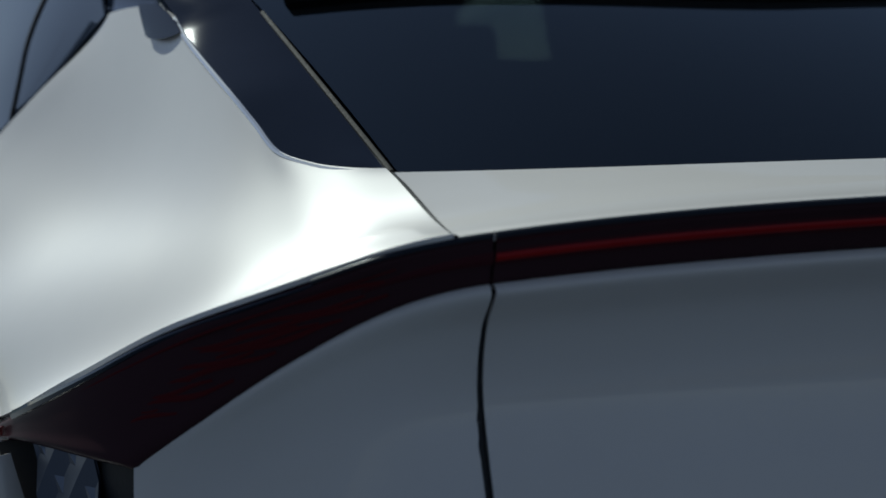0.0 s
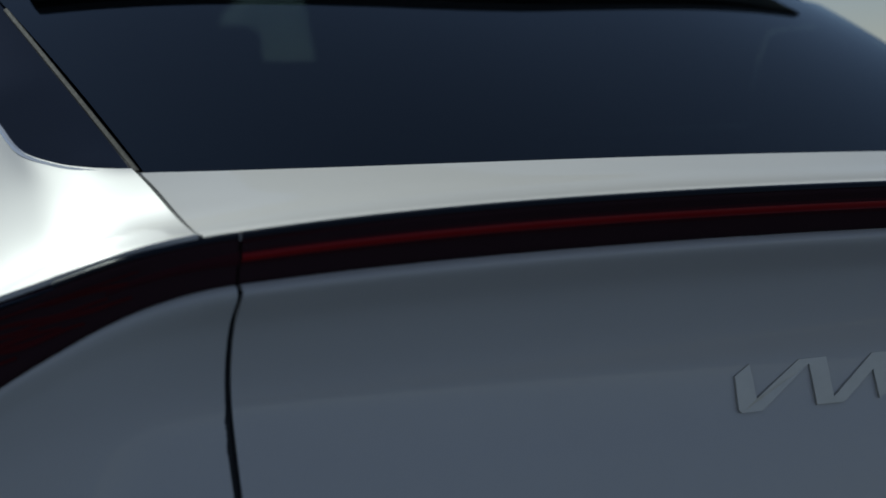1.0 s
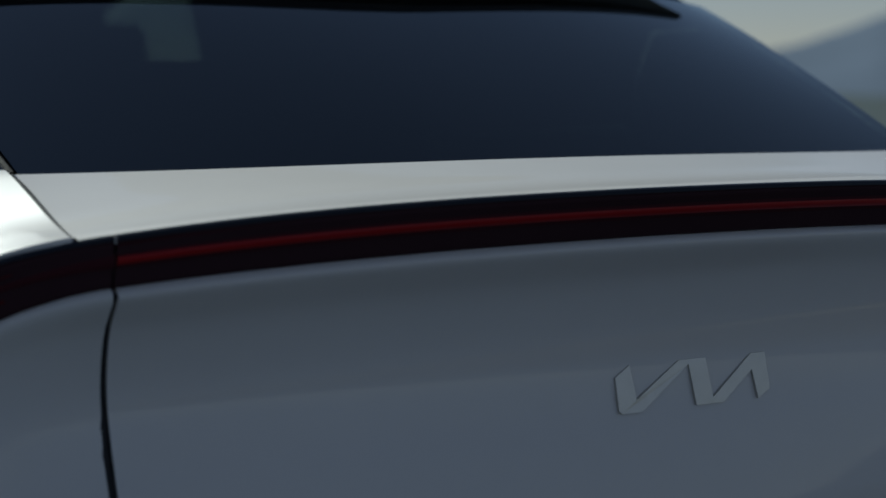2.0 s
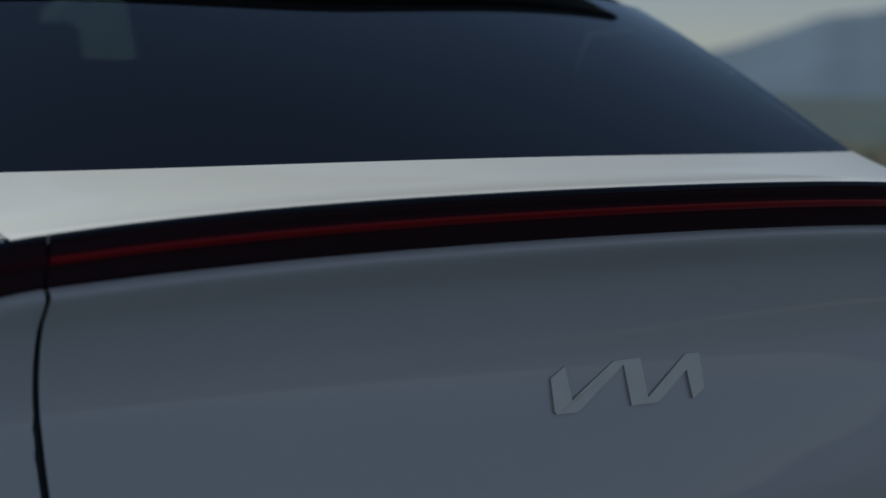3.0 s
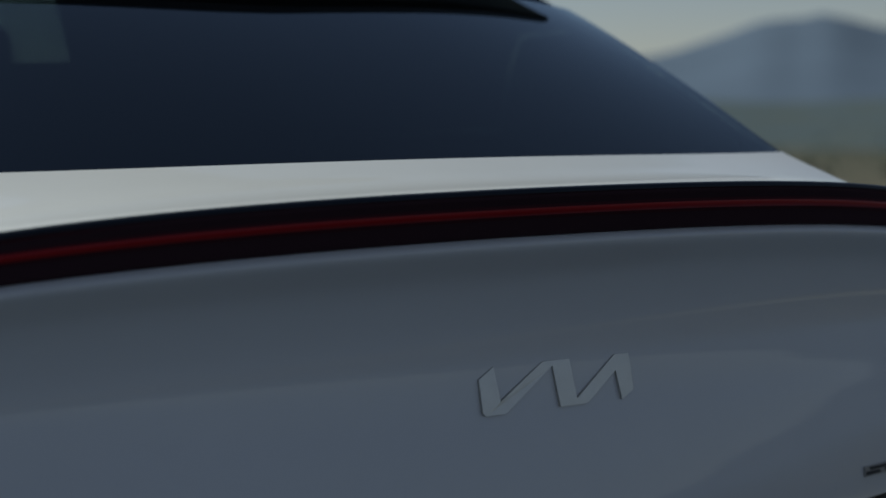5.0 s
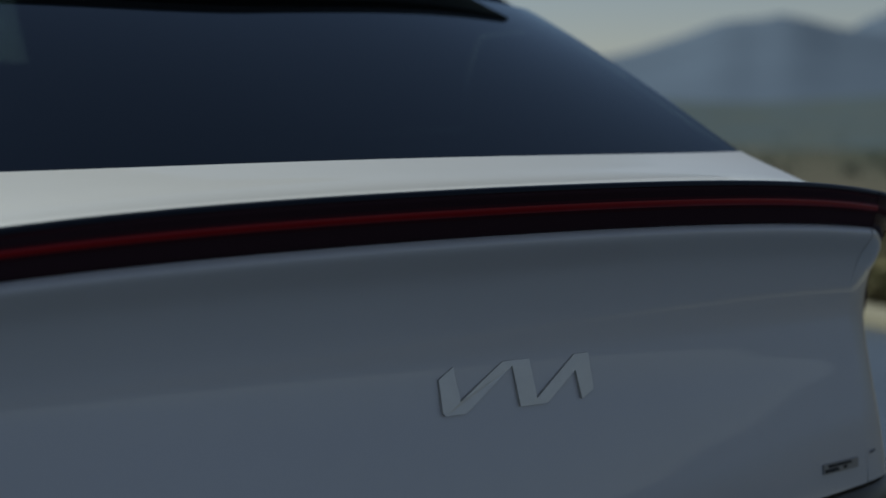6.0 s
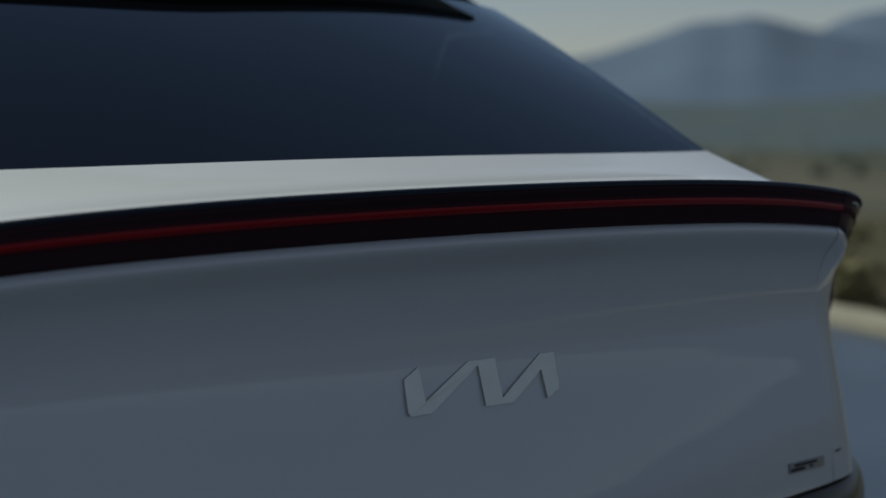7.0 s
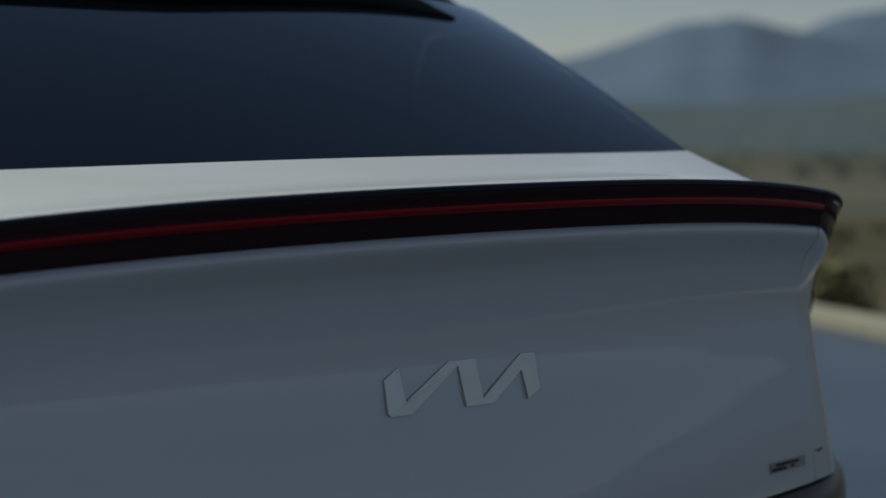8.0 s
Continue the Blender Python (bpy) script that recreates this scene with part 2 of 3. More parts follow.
xs = np.linspace(-0.6028, 0.6028, 25)
rows = np.array([bar_section(bar_top(x), bar_low(x)) for x in xs]).transpose(1, 0, 2)
sheet("tail_light_bar", loft(rows, 100, 30), LENS, car, 0.005, "dark red glossy light bar across the tailgate", flip=True)
guide, border, faint = [], [], []
for x in xs:
    t, b = np.array(bar_top(x)), np.array(bar_low(x))
    border.append([t * 0.68 + b * 0.32 + (0, -0.0042, 0), t * 0.55 + b * 0.45 + (0, -0.0064, 0), t * 0.40 + b * 0.60 + (0, -0.0042, 0)])
    faint.append([t * 0.87 + b * 0.13 + (0, -0.0030, 0), t * 0.85 + b * 0.15 + (0, -0.0046, 0), t * 0.82 + b * 0.18 + (0, -0.0040, 0)])
    guide.append([t * 0.62 + b * 0.38 + (0, -0.0060, 0), t * 0.55 + b * 0.45 + (0, -0.0078, 0), t * 0.47 + b * 0.53 + (0, -0.0060, 0)])
sheet("red_light_strip", loft(np.array(guide).transpose(1, 0, 2), 100, 5), RED, car, 0.003, "thin red light guide inside the bar", flip=True)

# wider, darker red band painted in as the guide's soft glow
sheet("strip_halo", loft(np.array(border).transpose(1, 0, 2), 100, 7), RIB, car, 0.003, "deep red band painted round the light guide as its soft glow", flip=True)
sheet("faint_light_line", loft(np.array(faint).transpose(1, 0, 2), 100, 5), RIB, car, 0.002, "faint dark red line above the light guide", flip=True)
lip = [[np.array(bar_top(x)) + (0, 0.004, 0.0015), np.array(bar_top(x)) + (0, -0.0025, 0.0002), np.array(bar_top(x)) + (0, -0.0040, -0.0036)] for x in xs]
sheet("bar_lip", loft(np.array(lip).transpose(1, 0, 2), 100, 9), LIP, car, 0.002, "gloss black lip along the bar's top", flip=True)
top_c, low_c = spline(TOP_CORNER, 40), np.concatenate([spline(LOW_CORNER, 26), spline([LOW_CORNER[-1], (-0.890, 0.36, 0.783), (-0.924, 0.548, 0.772), (-0.930, 0.680, 0.752)], 15)[1:]])
ahead = np.gradient(top_c, axis=0)
outward = np.stack([-ahead[:, 1], ahead[:, 0], 0 * ahead[:, 0]], axis=1)
outward /= np.linalg.norm(outward, axis=1, keepdims=True)
rows = np.array([bar_section(a, b, -o) for a, b, o in zip(top_c, low_c, outward)]).transpose(1, 0, 2)
# round the corner the lip turns with the body
lamp = loft(rows, 70, 30)
sheet("side_tail_light", lamp, LENS, car, 0.005, "dark red tail lamp running down to the wheel arch", flip=False)
sheet("side_tail_light", mirrored(lamp), LENS, car, 0.005, "dark red tail lamp running down to the wheel arch", flip=False)

corner_lip = np.array([[top_c[i] - outward[i] * 0.004 + (0, 0, 0.0015), top_c[i] + outward[i] * 0.0025 + (0, 0, 0.0002), top_c[i] + outward[i] * 0.0040 - (0, 0, 0.0036)] for i in range(12)])
corner_lip = loft(corner_lip.transpose(1, 0, 2), 30, 9)
guide = []
for i in range(0, 9):
    t, b, fade = top_c[i], low_c[i], 1 - i / 8
    guide.append([t * 0.60 + b * 0.40 + (0, -0.0040, 0.004 * fade), t * 0.55 + b * 0.45 + (0, -0.0060, 0), t * 0.50 + b * 0.50 + (0, -0.0040, -0.004 * fade)])
guide = loft(np.array(guide).transpose(1, 0, 2), 30, 5)
for s in (1, -1):
    sheet("side_light_strip", guide if s > 0 else mirrored(guide), RIB, car, 0.002, "faint end of the red light guide")
    sheet("corner_lip", corner_lip if s > 0 else mirrored(corner_lip), LIP, car, 0.002, "gloss black lip round the lamp's corner")
    tube("lamp_top_edge", [(s * x, y - 0.001, z - 0.0050) for x, y, z in top_c[(6 if s > 0 else 16)::5]], 0.0068, BLACK, car, label="gloss black rounded top edge of the lamp", start=0.0006)
    tube("lamp_red_line", [(s * x, y - 0.0052, z - 0.0140) for x, y, z in top_c[(6 if s > 0 else 16)::6]], 0.0026, LAMP_RIB, car, label="dark red line below the lamp's top edge", start=0.0008)
    end = np.stack([top_c[-3:] - (0.0, 0, 0.012), top_c[-3:] * 0.5 + low_c[-3:] * 0.5 - (0.002, 0, 0), low_c[-3:] + (0.0, 0, 0.006)]) - np.array((0.009, 0.004, 0))
    sheet("lamp_end", end if s > 0 else mirrored(end), LAMP_RED, car, 0.003, "red end of the lamp at the wheel arch")
# fine slanting ribs, staggered inside the lamp
for k in range(17):
    left = 13 + 1.4 * k
    cells = []
    for u in np.linspace(0, 1, 12):
        at, share = left - 8 * u, 0.16 + 0.32 * u + 0.34 * ((k * 0.618) % 1) + 0.02 * math.sin(9 * u + k)
        i = int(at)
        w = at - i
        a, b = top_c[i] * (1 - w) + top_c[i + 1] * w, low_c[i] * (1 - w) + low_c[i + 1] * w
        half = 0.0027 * math.sin(math.pi * min(max(u, 0.04), 0.96))
        mid = a * (1 - share) + b * share
        cells.append([mid + (0, -0.0036, half), mid + (-0.0004, -0.0040, 0), mid + (0, -0.0036, -half)])
    rib = loft(np.array(cells).transpose(1, 0, 2), 16, 4)
    for s in ((1, -1) if k < 3 else (1,)):
        sheet("lamp_rib", rib if s > 0 else mirrored(rib), LAMP_RIB, car, 0.0012, "faint dark red rib in the lamp")

# ---- quarter panels: from the lamp's top edge over the haunch to the pillar
TRIM = [(-0.616, 0.264, 1.058), (-0.645, 0.295, 1.060), (-0.668, 0.336, 1.0655), (-0.686, 0.380, 1.077), (-0.692, 0.440, 1.106), (-0.698, 0.500, 1.135), (-0.702, 0.580, 1.1675), (-0.704, 0.660, 1.1995), (-0.703, 0.730, 1.231)]
PILLAR_TOP = [(-0.703, 0.730, 1.231), (-0.707, 0.790, 1.247), (-0.731, 0.950, 1.249)]
WINDOW_EDGE = [(-0.731, 0.950, 1.249), (-0.751, 1.000, 1.211), (-0.798, 1.080, 1.154), (-0.849, 1.150, 1.090)]
low_edge = spline([bar_top(-0.637)] + TOP_CORNER[1:] + [(-0.934, 1.12, 0.74)], 60)
up_edge = np.concatenate([spline(TRIM, 34), spline(PILLAR_TOP, 10)[1:], spline(WINDOW_EDGE, 18)[1:]])
# the panel's swell between its two edges: smooth waves along the panel (rows) and across it (columns)
SWELL = [(-0.0516, -0.0295, -0.0022, 0.02, -0.009),
         (0.1454, -0.1434, 0.0326, -0.0015, -0.0022),
         (0.1607, -0.0986, 0.0486, -0.0371, 0.0127),
         (-0.0076, 0.0683, -0.0416, -0.0049, 0.0018),
         (-0.0812, 0.1098, -0.0798, 0.0387, -0.0181),
         (-0.0099, 0.0079, -0.0118, 0.0148, -0.0126),
         (0.0102, -0.0132, 0.0119, -0.0024, 0.0006)]
SWELL_WAY = Vector((-0.62, -0.30, 0.72)).normalized()
NU, NV = 60, 60
along, across = np.linspace(0, 1, NU), np.linspace(0, 1, NV)


def wave(t, k):
    return np.cos(k * np.arccos(np.clip(2 * t - 1, -1, 1)))


swell = sum(c * np.outer(across * (1 - across) * wave(across, j), wave(along, i)) for i, row in enumerate(SWELL) for j, c in enumerate(row))
calm_edge = np.polynomial.polynomial.polyval(along, np.polynomial.polynomial.polyfit(along, up_edge, 4)).T
down, up = across[:, None, None], (across**5)[:, None, None]
quarter = low_edge[None] * (1 - down) + calm_edge[None] * down + (up_edge - calm_edge)[None] * up + swell[..., None] * np.array(SWELL_WAY)
# the seam beside the tailgate runs nearly straight
quarter[..., 0] -= 0.0042 * np.outer(np.sin(np.pi * across), np.clip(1 - along / 0.12, 0, 1))
for s, note in ((1, "sunlit satin silver quarter panel with a broad highlight"), (-1, "satin silver quarter panel")):
    q = quarter if s > 0 else mirrored(quarter) - np.array((0, 0, 0.012))
    sheet("quarter_panel", q, PAINT, car, 0.005, note)
    tube("trim_edge", [(s * (x - 0.0030), y - 0.0015, z - (0.0005 if s > 0 else 0.0030)) for x, y, z in (TRIM if s > 0 else TRIM[6:])], 0.0036 if s > 0 else 0.0026, ROLLED, car, label="bright rolled edge beside the black trim")

# ---- black fins between pillar and rear glass
EDGE = [(-0.611, 0.262, 1.058), (-0.620, 0.443, 1.1455), (-0.629, 0.625, 1.232)]
BROW = [TRIM[-1], (-0.706, 0.790, 1.2600), (-0.710, 0.860, 1.291), (-0.706, 0.950, 1.324), (-0.680, 1.250, 1.400)]
brow = spline(BROW, 30)
inner = spline([EDGE[-1], (-0.632, 0.70, 1.266), (-0.628, 0.85, 1.328), (-0.58, 1.25, 1.43)], 30)
edge_line, trim_line = np.concatenate([spline(EDGE, 30), inner[2:]]), np.concatenate([spline(TRIM, 30), brow[2:]])
fin = loft([edge_line, edge_line * 0.5 + trim_line * 0.5 + (-0.001, -0.002, 0.001), trim_line], 90, 20)
sheet("pillar_fin", fin, BLACK, car, 0.005, "gloss black trim fin beside the rear glass")
sheet("pillar_fin", mirrored(fin) + np.array((-0.004, 0.006, -0.008)), BLACK, car, 0.005, "gloss black trim fin beside the rear glass")
under = spline([TRIM[-1], PILLAR_TOP[1], PILLAR_TOP[2], (-0.735, 1.25, 1.275)], 30)
side_cheek = loft([brow - (0, 0, 0.012), brow * 0.4 + under * 0.6 + (0.022, 0, 0), under], 40, 12)
for s in (1, -1):
    sheet("window_surround", side_cheek if s > 0 else mirrored(side_cheek), BLACK, car, 0.005, "gloss black surround above the pillar", flip=False)

# glossy tab of the trim that reaches down over the pillar's top
tab = loft([[(-0.7165, 0.850, 1.2530), (-0.708, 0.785, 1.2475), (-0.7045, 0.715, 1.2245)], [(-0.7195, 0.825, 1.2370), (-0.713, 0.770, 1.2300), (-0.7045, 0.700, 1.2180)], [(-0.7215, 0.792, 1.2130), (-0.7190, 0.755, 1.2060), (-0.7050, 0.686, 1.2110)]], 16, 10) + np.array((-0.003, -0.003, 0.001))
for s in (1, -1):
    sheet("trim_tab", tab if s > 0 else mirrored(tab), TINT, car, 0.003, "dark glossy tab at the pillar's top", flip=False)

# ---- rear glass
glass_rows = [[glass_low(x) for x in np.linspace(-0.604, 0.604, 17)]]
for s, bow in ((0.33, 0.004), (0.66, 0.004), (1.0, 0.0), (1.25, -0.006)):
    row = []
    for x in np.linspace(-1, 1, 17):
        a, e = np.array(glass_low(x * 0.604)), np.array((x * 0.625, 0.510 + 0.115 * abs(x) ** 2.4, 1.246 - 0.014 * abs(x) ** 2.4))
        row.append(tuple(a * (1 - s) + e * s + (0, 0, bow)))
    glass_rows.append(row)
sheet("rear_window", loft(glass_rows, 60, 30), REAR_GLASS, car, 0.004, "dark tinted rear window reflecting the sky", inner=INNER)
for s in (1, -1):
    tube("window_seal", [(s * x, y, z + (0.001 if s > 0 else -0.004)) for x, y, z in EDGE], 0.0028 if s > 0 else 0.0022, SEAL if s > 0 else RUBBER, car, label="dark rubber seal")

for s in (1, -1):
    tube("seam_gap", [(s * x, y + 0.010, z) for x, y, z in [hollow(-0.6025 + lean(d), d, w, more) for d, w, more in HOLLOW]], 0.0062, RUBBER, car, label="dark gap beside the tailgate")
    tube("seam_gap", [(s * x, y, z - (0 if s > 0 else 0.012)) for x, y, z in quarter[::8, 0] + np.array((0.0010, 0, 0.0012))], 0.0033, RUBBER, car, label="dark gap beside the tailgate")

# ---- roof spoiler
SPOILER = [(0.420, 0.205), (0.040, 0.024), (0.004, 0.0035), (-0.006, 0.008), (-0.008, 0.022), (0.03, 0.075), (0.20, 0.165), (0.45, 0.222), (0.47, 0.215)]
bm = bmesh.new()
rings = []
for x in np.linspace(-1, 1, 41):
    rings.append([bm.verts.new((x * (0.590 - 0.28 * z), y + 0.568 + 0.112 * x * x * (1 - y), 1.3045 - 0.009 * x * x + z * (1 - 0.12 * x * x))) for y, z in SPOILER])
for r, q in zip(rings, rings[1:]):
    for k in range(len(SPOILER)):
        bm.faces.new((r[k], r[(k + 1) % len(SPOILER)], q[(k + 1) % len(SPOILER)], q[k]))
bm.faces.new(rings[0][::-1]), bm.faces.new(rings[-1])
bmesh.ops.recalc_face_normals(bm, faces=bm.faces[:])
part("roof_spoiler", bm, SATIN_BLACK, car, "black roof spoiler above the rear window", True)

# ---- corner panels below the lamps, bumper
corner_rows = []
for d, y in [(-0.002, 0.010), (-0.0006, -0.0005), (0.0035, -0.0045), (0.0085, -0.0055)] + [(d, w + more) for d, w, more in HOLLOW[1:]]:
    row = []
    share = d / 0.314
    for k, (x, yy, z) in enumerate(spline(LOW_CORNER, 14)):
        s = k / 13
        swing = 0.011 * max(0, share) ** 2 * min(1, 6 * s) * (1 - 1.2 * max(0, s - 0.3))
        row.append((x + lean(d) * max(0, 1 - 3 * s) - 0.6 * swing, yy - 0.8 * swing + y * max(0, 1 - 1.1 * s) + 0.004 * math.sin(math.pi * share), z + (0.653 - z) * share))
    corner_rows.append(row)
corner = loft(corner_rows, 40, 40)
sheet("bumper_corner", corner, PAINT, car, 0.005, "shaded satin silver panel below the tail lamp", flip=False)
sheet("bumper_corner", mirrored(corner), PAINT, car, 0.005, "shaded satin silver panel below the tail lamp", flip=False)


def bumper_line(out, z):
    left = [(-0.925 - out * 0.2, 0.58, z), (-0.878 - out * 0.5, 0.32, z), (-0.80 - out * 0.5, 0.190 - out * 0.7, z), (-0.706, 0.093 - out * 0.8, z), (-0.60, 0.043 - out, z), (-0.3, -0.010 - out, z), (0, -0.024 - out, z)]
    return left + [(-x, y, zz) for x, y, zz in left[-2::-1]]


strip = loft([bumper_line(-0.012, 0.650), bumper_line(0.002, 0.648), bumper_line(0.014, 0.632), bumper_line(0.018, 0.600), bumper_line(0.014, 0.570)], 100, 20)
sheet("chrome_strip", strip, BRONZE, car, 0.006, "dark bronze chrome strip along the bumper's top", flip=True)
bumper = loft([bumper_line(0.014, 0.566), bumper_line(0.030, 0.54), bumper_line(0.034, 0.48), bumper_line(0.0, 0.38), bumper_line(-0.05, 0.27)], 100, 30)
sheet("rear_bumper", bumper, PAINT, car, 0.006, "silver rear bumper", flip=True)

# ---- badges, as plain slanted bars
ZIGZAG = [(-0.081, 0.861), (-0.077, 0.827), (-0.019, 0.861), (0.016, 0.861), (0.020, 0.821), (0.078, 0.860), (0.098, 0.860), (0.099, 0.823), (0.081, 0.814), (0.077, 0.844), (0.033, 0.815), (-0.003, 0.815), (-0.007, 0.856), (-0.072, 0.815), (-0.097, 0.815), (-0.100, 0.818), (-0.100, 0.850)]
# black copy shifted left and down, standing in for shade on the emblem's sides
part("badge_shade_edge", prism([(u - 0.0011, v - 0.0011) for u, v in ZIGZAG], 0.004, lambda u, v, w: (u, 0.0050 + 0.09 * (v - 0.817) - w * 1.2 + 0.19 * u * u, v + 0.0015)), SATIN_BLACK, car, "dark rim standing in for the emblem's shaded left and lower edges")
part("badge", prism(ZIGZAG, 0.005, lambda u, v, w: (u, 0.0050 + 0.09 * (v - 0.817) - w * 1.9 + 0.19 * u * u + 22 * w * (v - 0.838), v + 0.0015)), BADGE, car, "satin grey metal emblem of slanted bars")

for s in (1, -1):
    tube("panel_joint", [(s * 0.606, 0.0430, 0.689), (s * 0.622, 0.0510, 0.6885), (s * 0.640, 0.0615, 0.688), (s * 0.655, 0.0715, 0.6875)], 0.0010, RUBBER, car, label="fine dark joint of the bumper corner")
# small emblem low on the tailgate: a slim plate with two dark bars
def low_panel(u, v, w):
    a = hollow(u, 0.967 - v, 0.0)
    return (u, a[1] - 0.0038 - w, v)


part("emblem_plate", prism([(0.487, 0.679), (0.568, 0.677), (0.568, 0.689), (0.487, 0.691)], 0.0025, low_panel), PLATE, car, "small grey emblem plate")
for outline in ([(0.499, 0.6862), (0.552, 0.6850), (0.548, 0.6882), (0.497, 0.6896)], [(0.490, 0.6808), (0.523, 0.6802), (0.519, 0.6842), (0.490, 0.6848)], [(0.533, 0.6812), (0.540, 0.6811), (0.540, 0.6838), (0.533, 0.6839)]):
    part("emblem_bar", prism(outline, 0.0035, low_panel), SATIN_BLACK, car, "black bar on the emblem")

# ---- faceted reflector, gap and wheel-arch panel below the lamps
facets = []
for i, v in enumerate(np.linspace(0, 1, 4)):
    row = []
    for j, u in enumerate(np.linspace(0, 1, 5)):
        base = np.array((-0.890, 0.385, 0.790)) * (1 - u) + np.array((-0.921, 0.560, 0.785)) * u
        deep = 0.007 if (i + j) % 2 else 0.0
        row.append(base + (deep * 0.8 + 0.004, deep * 0.6 - 0.05 * v * u - 0.03 * v * (1 - u), -0.098 * v))
    facets.append(row)
for s in (1, -1):
    grid = np.array(facets) if s > 0 else mirrored(np.array(facets))
    reflector = sheet("reflector", grid, DARK_CHROME, car, 0.003, "faceted dark chrome reflector below the lamp", flip=False)
    reflector.data.polygons.foreach_set("use_smooth", [False] * len(reflector.data.polygons))
    gap = loft([[(-0.942, 0.622, 0.762), (-0.918, 0.622, 0.762), (-0.896, 0.618, 0.762)], [(-0.930, 0.612, 0.700), (-0.905, 0.610, 0.700), (-0.885, 0.606, 0.700)], [(-0.915, 0.602, 0.630), (-0.892, 0.600, 0.630), (-0.872, 0.596, 0.630)]], 8, 8)
    sheet("arch_gap", gap if s > 0 else mirrored(gap), RUBBER, car, 0.004, "black gap beside the wheel arch", flip=True)
    back = loft([[(-0.866, 0.300, 0.785), (-0.893, 0.40, 0.762), (-0.915, 0.60, 0.760)], [(-0.864, 0.305, 0.70), (-0.888, 0.40, 0.68), (-0.905, 0.58, 0.68)], [(-0.86, 0.31, 0.55), (-0.88, 0.40, 0.5), (-0.89, 0.5, 0.5)]], 20, 12) + np.array((0.011, 0.006, 0.018))
    sheet("lamp_backing", back if s > 0 else mirrored(back), RUBBER, car, 0.004, "black housing behind the reflector", flip=False)

    corner = loft([[(-0.965, 0.604, 0.748), (-0.948, 0.600, 0.750), (-0.931, 0.602, 0.752)], [(-0.962, 0.596, 0.700), (-0.940, 0.592, 0.700), (-0.918, 0.596, 0.700)], [(-0.958, 0.590, 0.640), (-0.930, 0.586, 0.640), (-0.902, 0.590, 0.640)]], 10, 10)
    sheet("arch_corner", corner if s > 0 else mirrored(corner), PAINT, car, 0.004, "silver corner behind the wheel arch", flip=True)

# ---- cabin seen through the rear glass
def cushion(name, x, y, z, w, d, h, label, lean=0.0):
    bm = bmesh.new()
    bmesh.ops.create_cube(bm, size=1)
    for v in bm.verts:
        narrow = 0.82 if v.co.z > 0 else 1.0
        v.co = (v.co.x * w * narrow, v.co.y * d - lean * v.co.z * h, v.co.z * h)
    bmesh.ops.bevel(bm, geom=bm.edges[:], offset=min(d, h) * 0.32, segments=4, affect="EDGES", profile=0.6)
    ob = part(name, bm, CABIN, car, label, True)
    ob.location = (x, y, z)
    return ob


for s in (-1, 1):
    cushion("front_seat", s * 0.37, 2.70, 0.86, 0.50, 0.16, 0.62, "dark front seat back", 0.2)
    cushion("headrest", s * 0.42, 2.62, 1.245, 0.29, 0.10, 0.17, "dark headrest", 0.1)
    cushion("rear_headrest", s * 0.40, 1.42, 1.245, 0.27, 0.10, 0.17, "dark rear headrest", 0.1)
cushion("rear_seat", 0, 1.48, 0.885, 1.30, 0.18, 0.64, "dark rear bench back", 0.2)
shelf = prism([(-0.62, 0.34), (0.62, 0.34), (0.66, 1.44), (-0.66, 1.44)], 0.02, lambda u, v, w: (u, v, 0.985 + w))
part("luggage_cover", shelf, CABIN, car, "dark luggage cover")
dash = prism([(-0.72, 3.30), (0.72, 3.30), (0.72, 3.72), (-0.72, 3.72)], 0.10, lambda u, v, w: (u, v, 0.92 + w))
part("dashboard", dash, CABIN, car, "dark dashboard", bevel=0.03)
lining = loft([[(x * w, y, z - 0.055 * x * x) for x in np.linspace(-1, 1, 9)] for y, z, w in ((1.02, 1.405, 0.55), (1.5, 1.485, 0.62), (2.1, 1.515, 0.635), (2.7, 1.500, 0.630), (3.02, 1.445, 0.635))], 30, 20)
sheet("roof_lining", lining, CABIN, car, 0.006, "dark roof lining", flip=True)

WHEELS = ((-1, 0.98), (1, 0.98), (-1, 3.88), (1, 3.88))


def arch(y):
    """The lower edge of the body's side: the sill, and the arches over the wheels."""
    z = 0.27
    for _, at in WHEELS[1:3]:
        if abs(y - at) < 0.385:
            z = max(z, 0.36 + math.sqrt(0.385**2 - (y - at) ** 2))
    return z


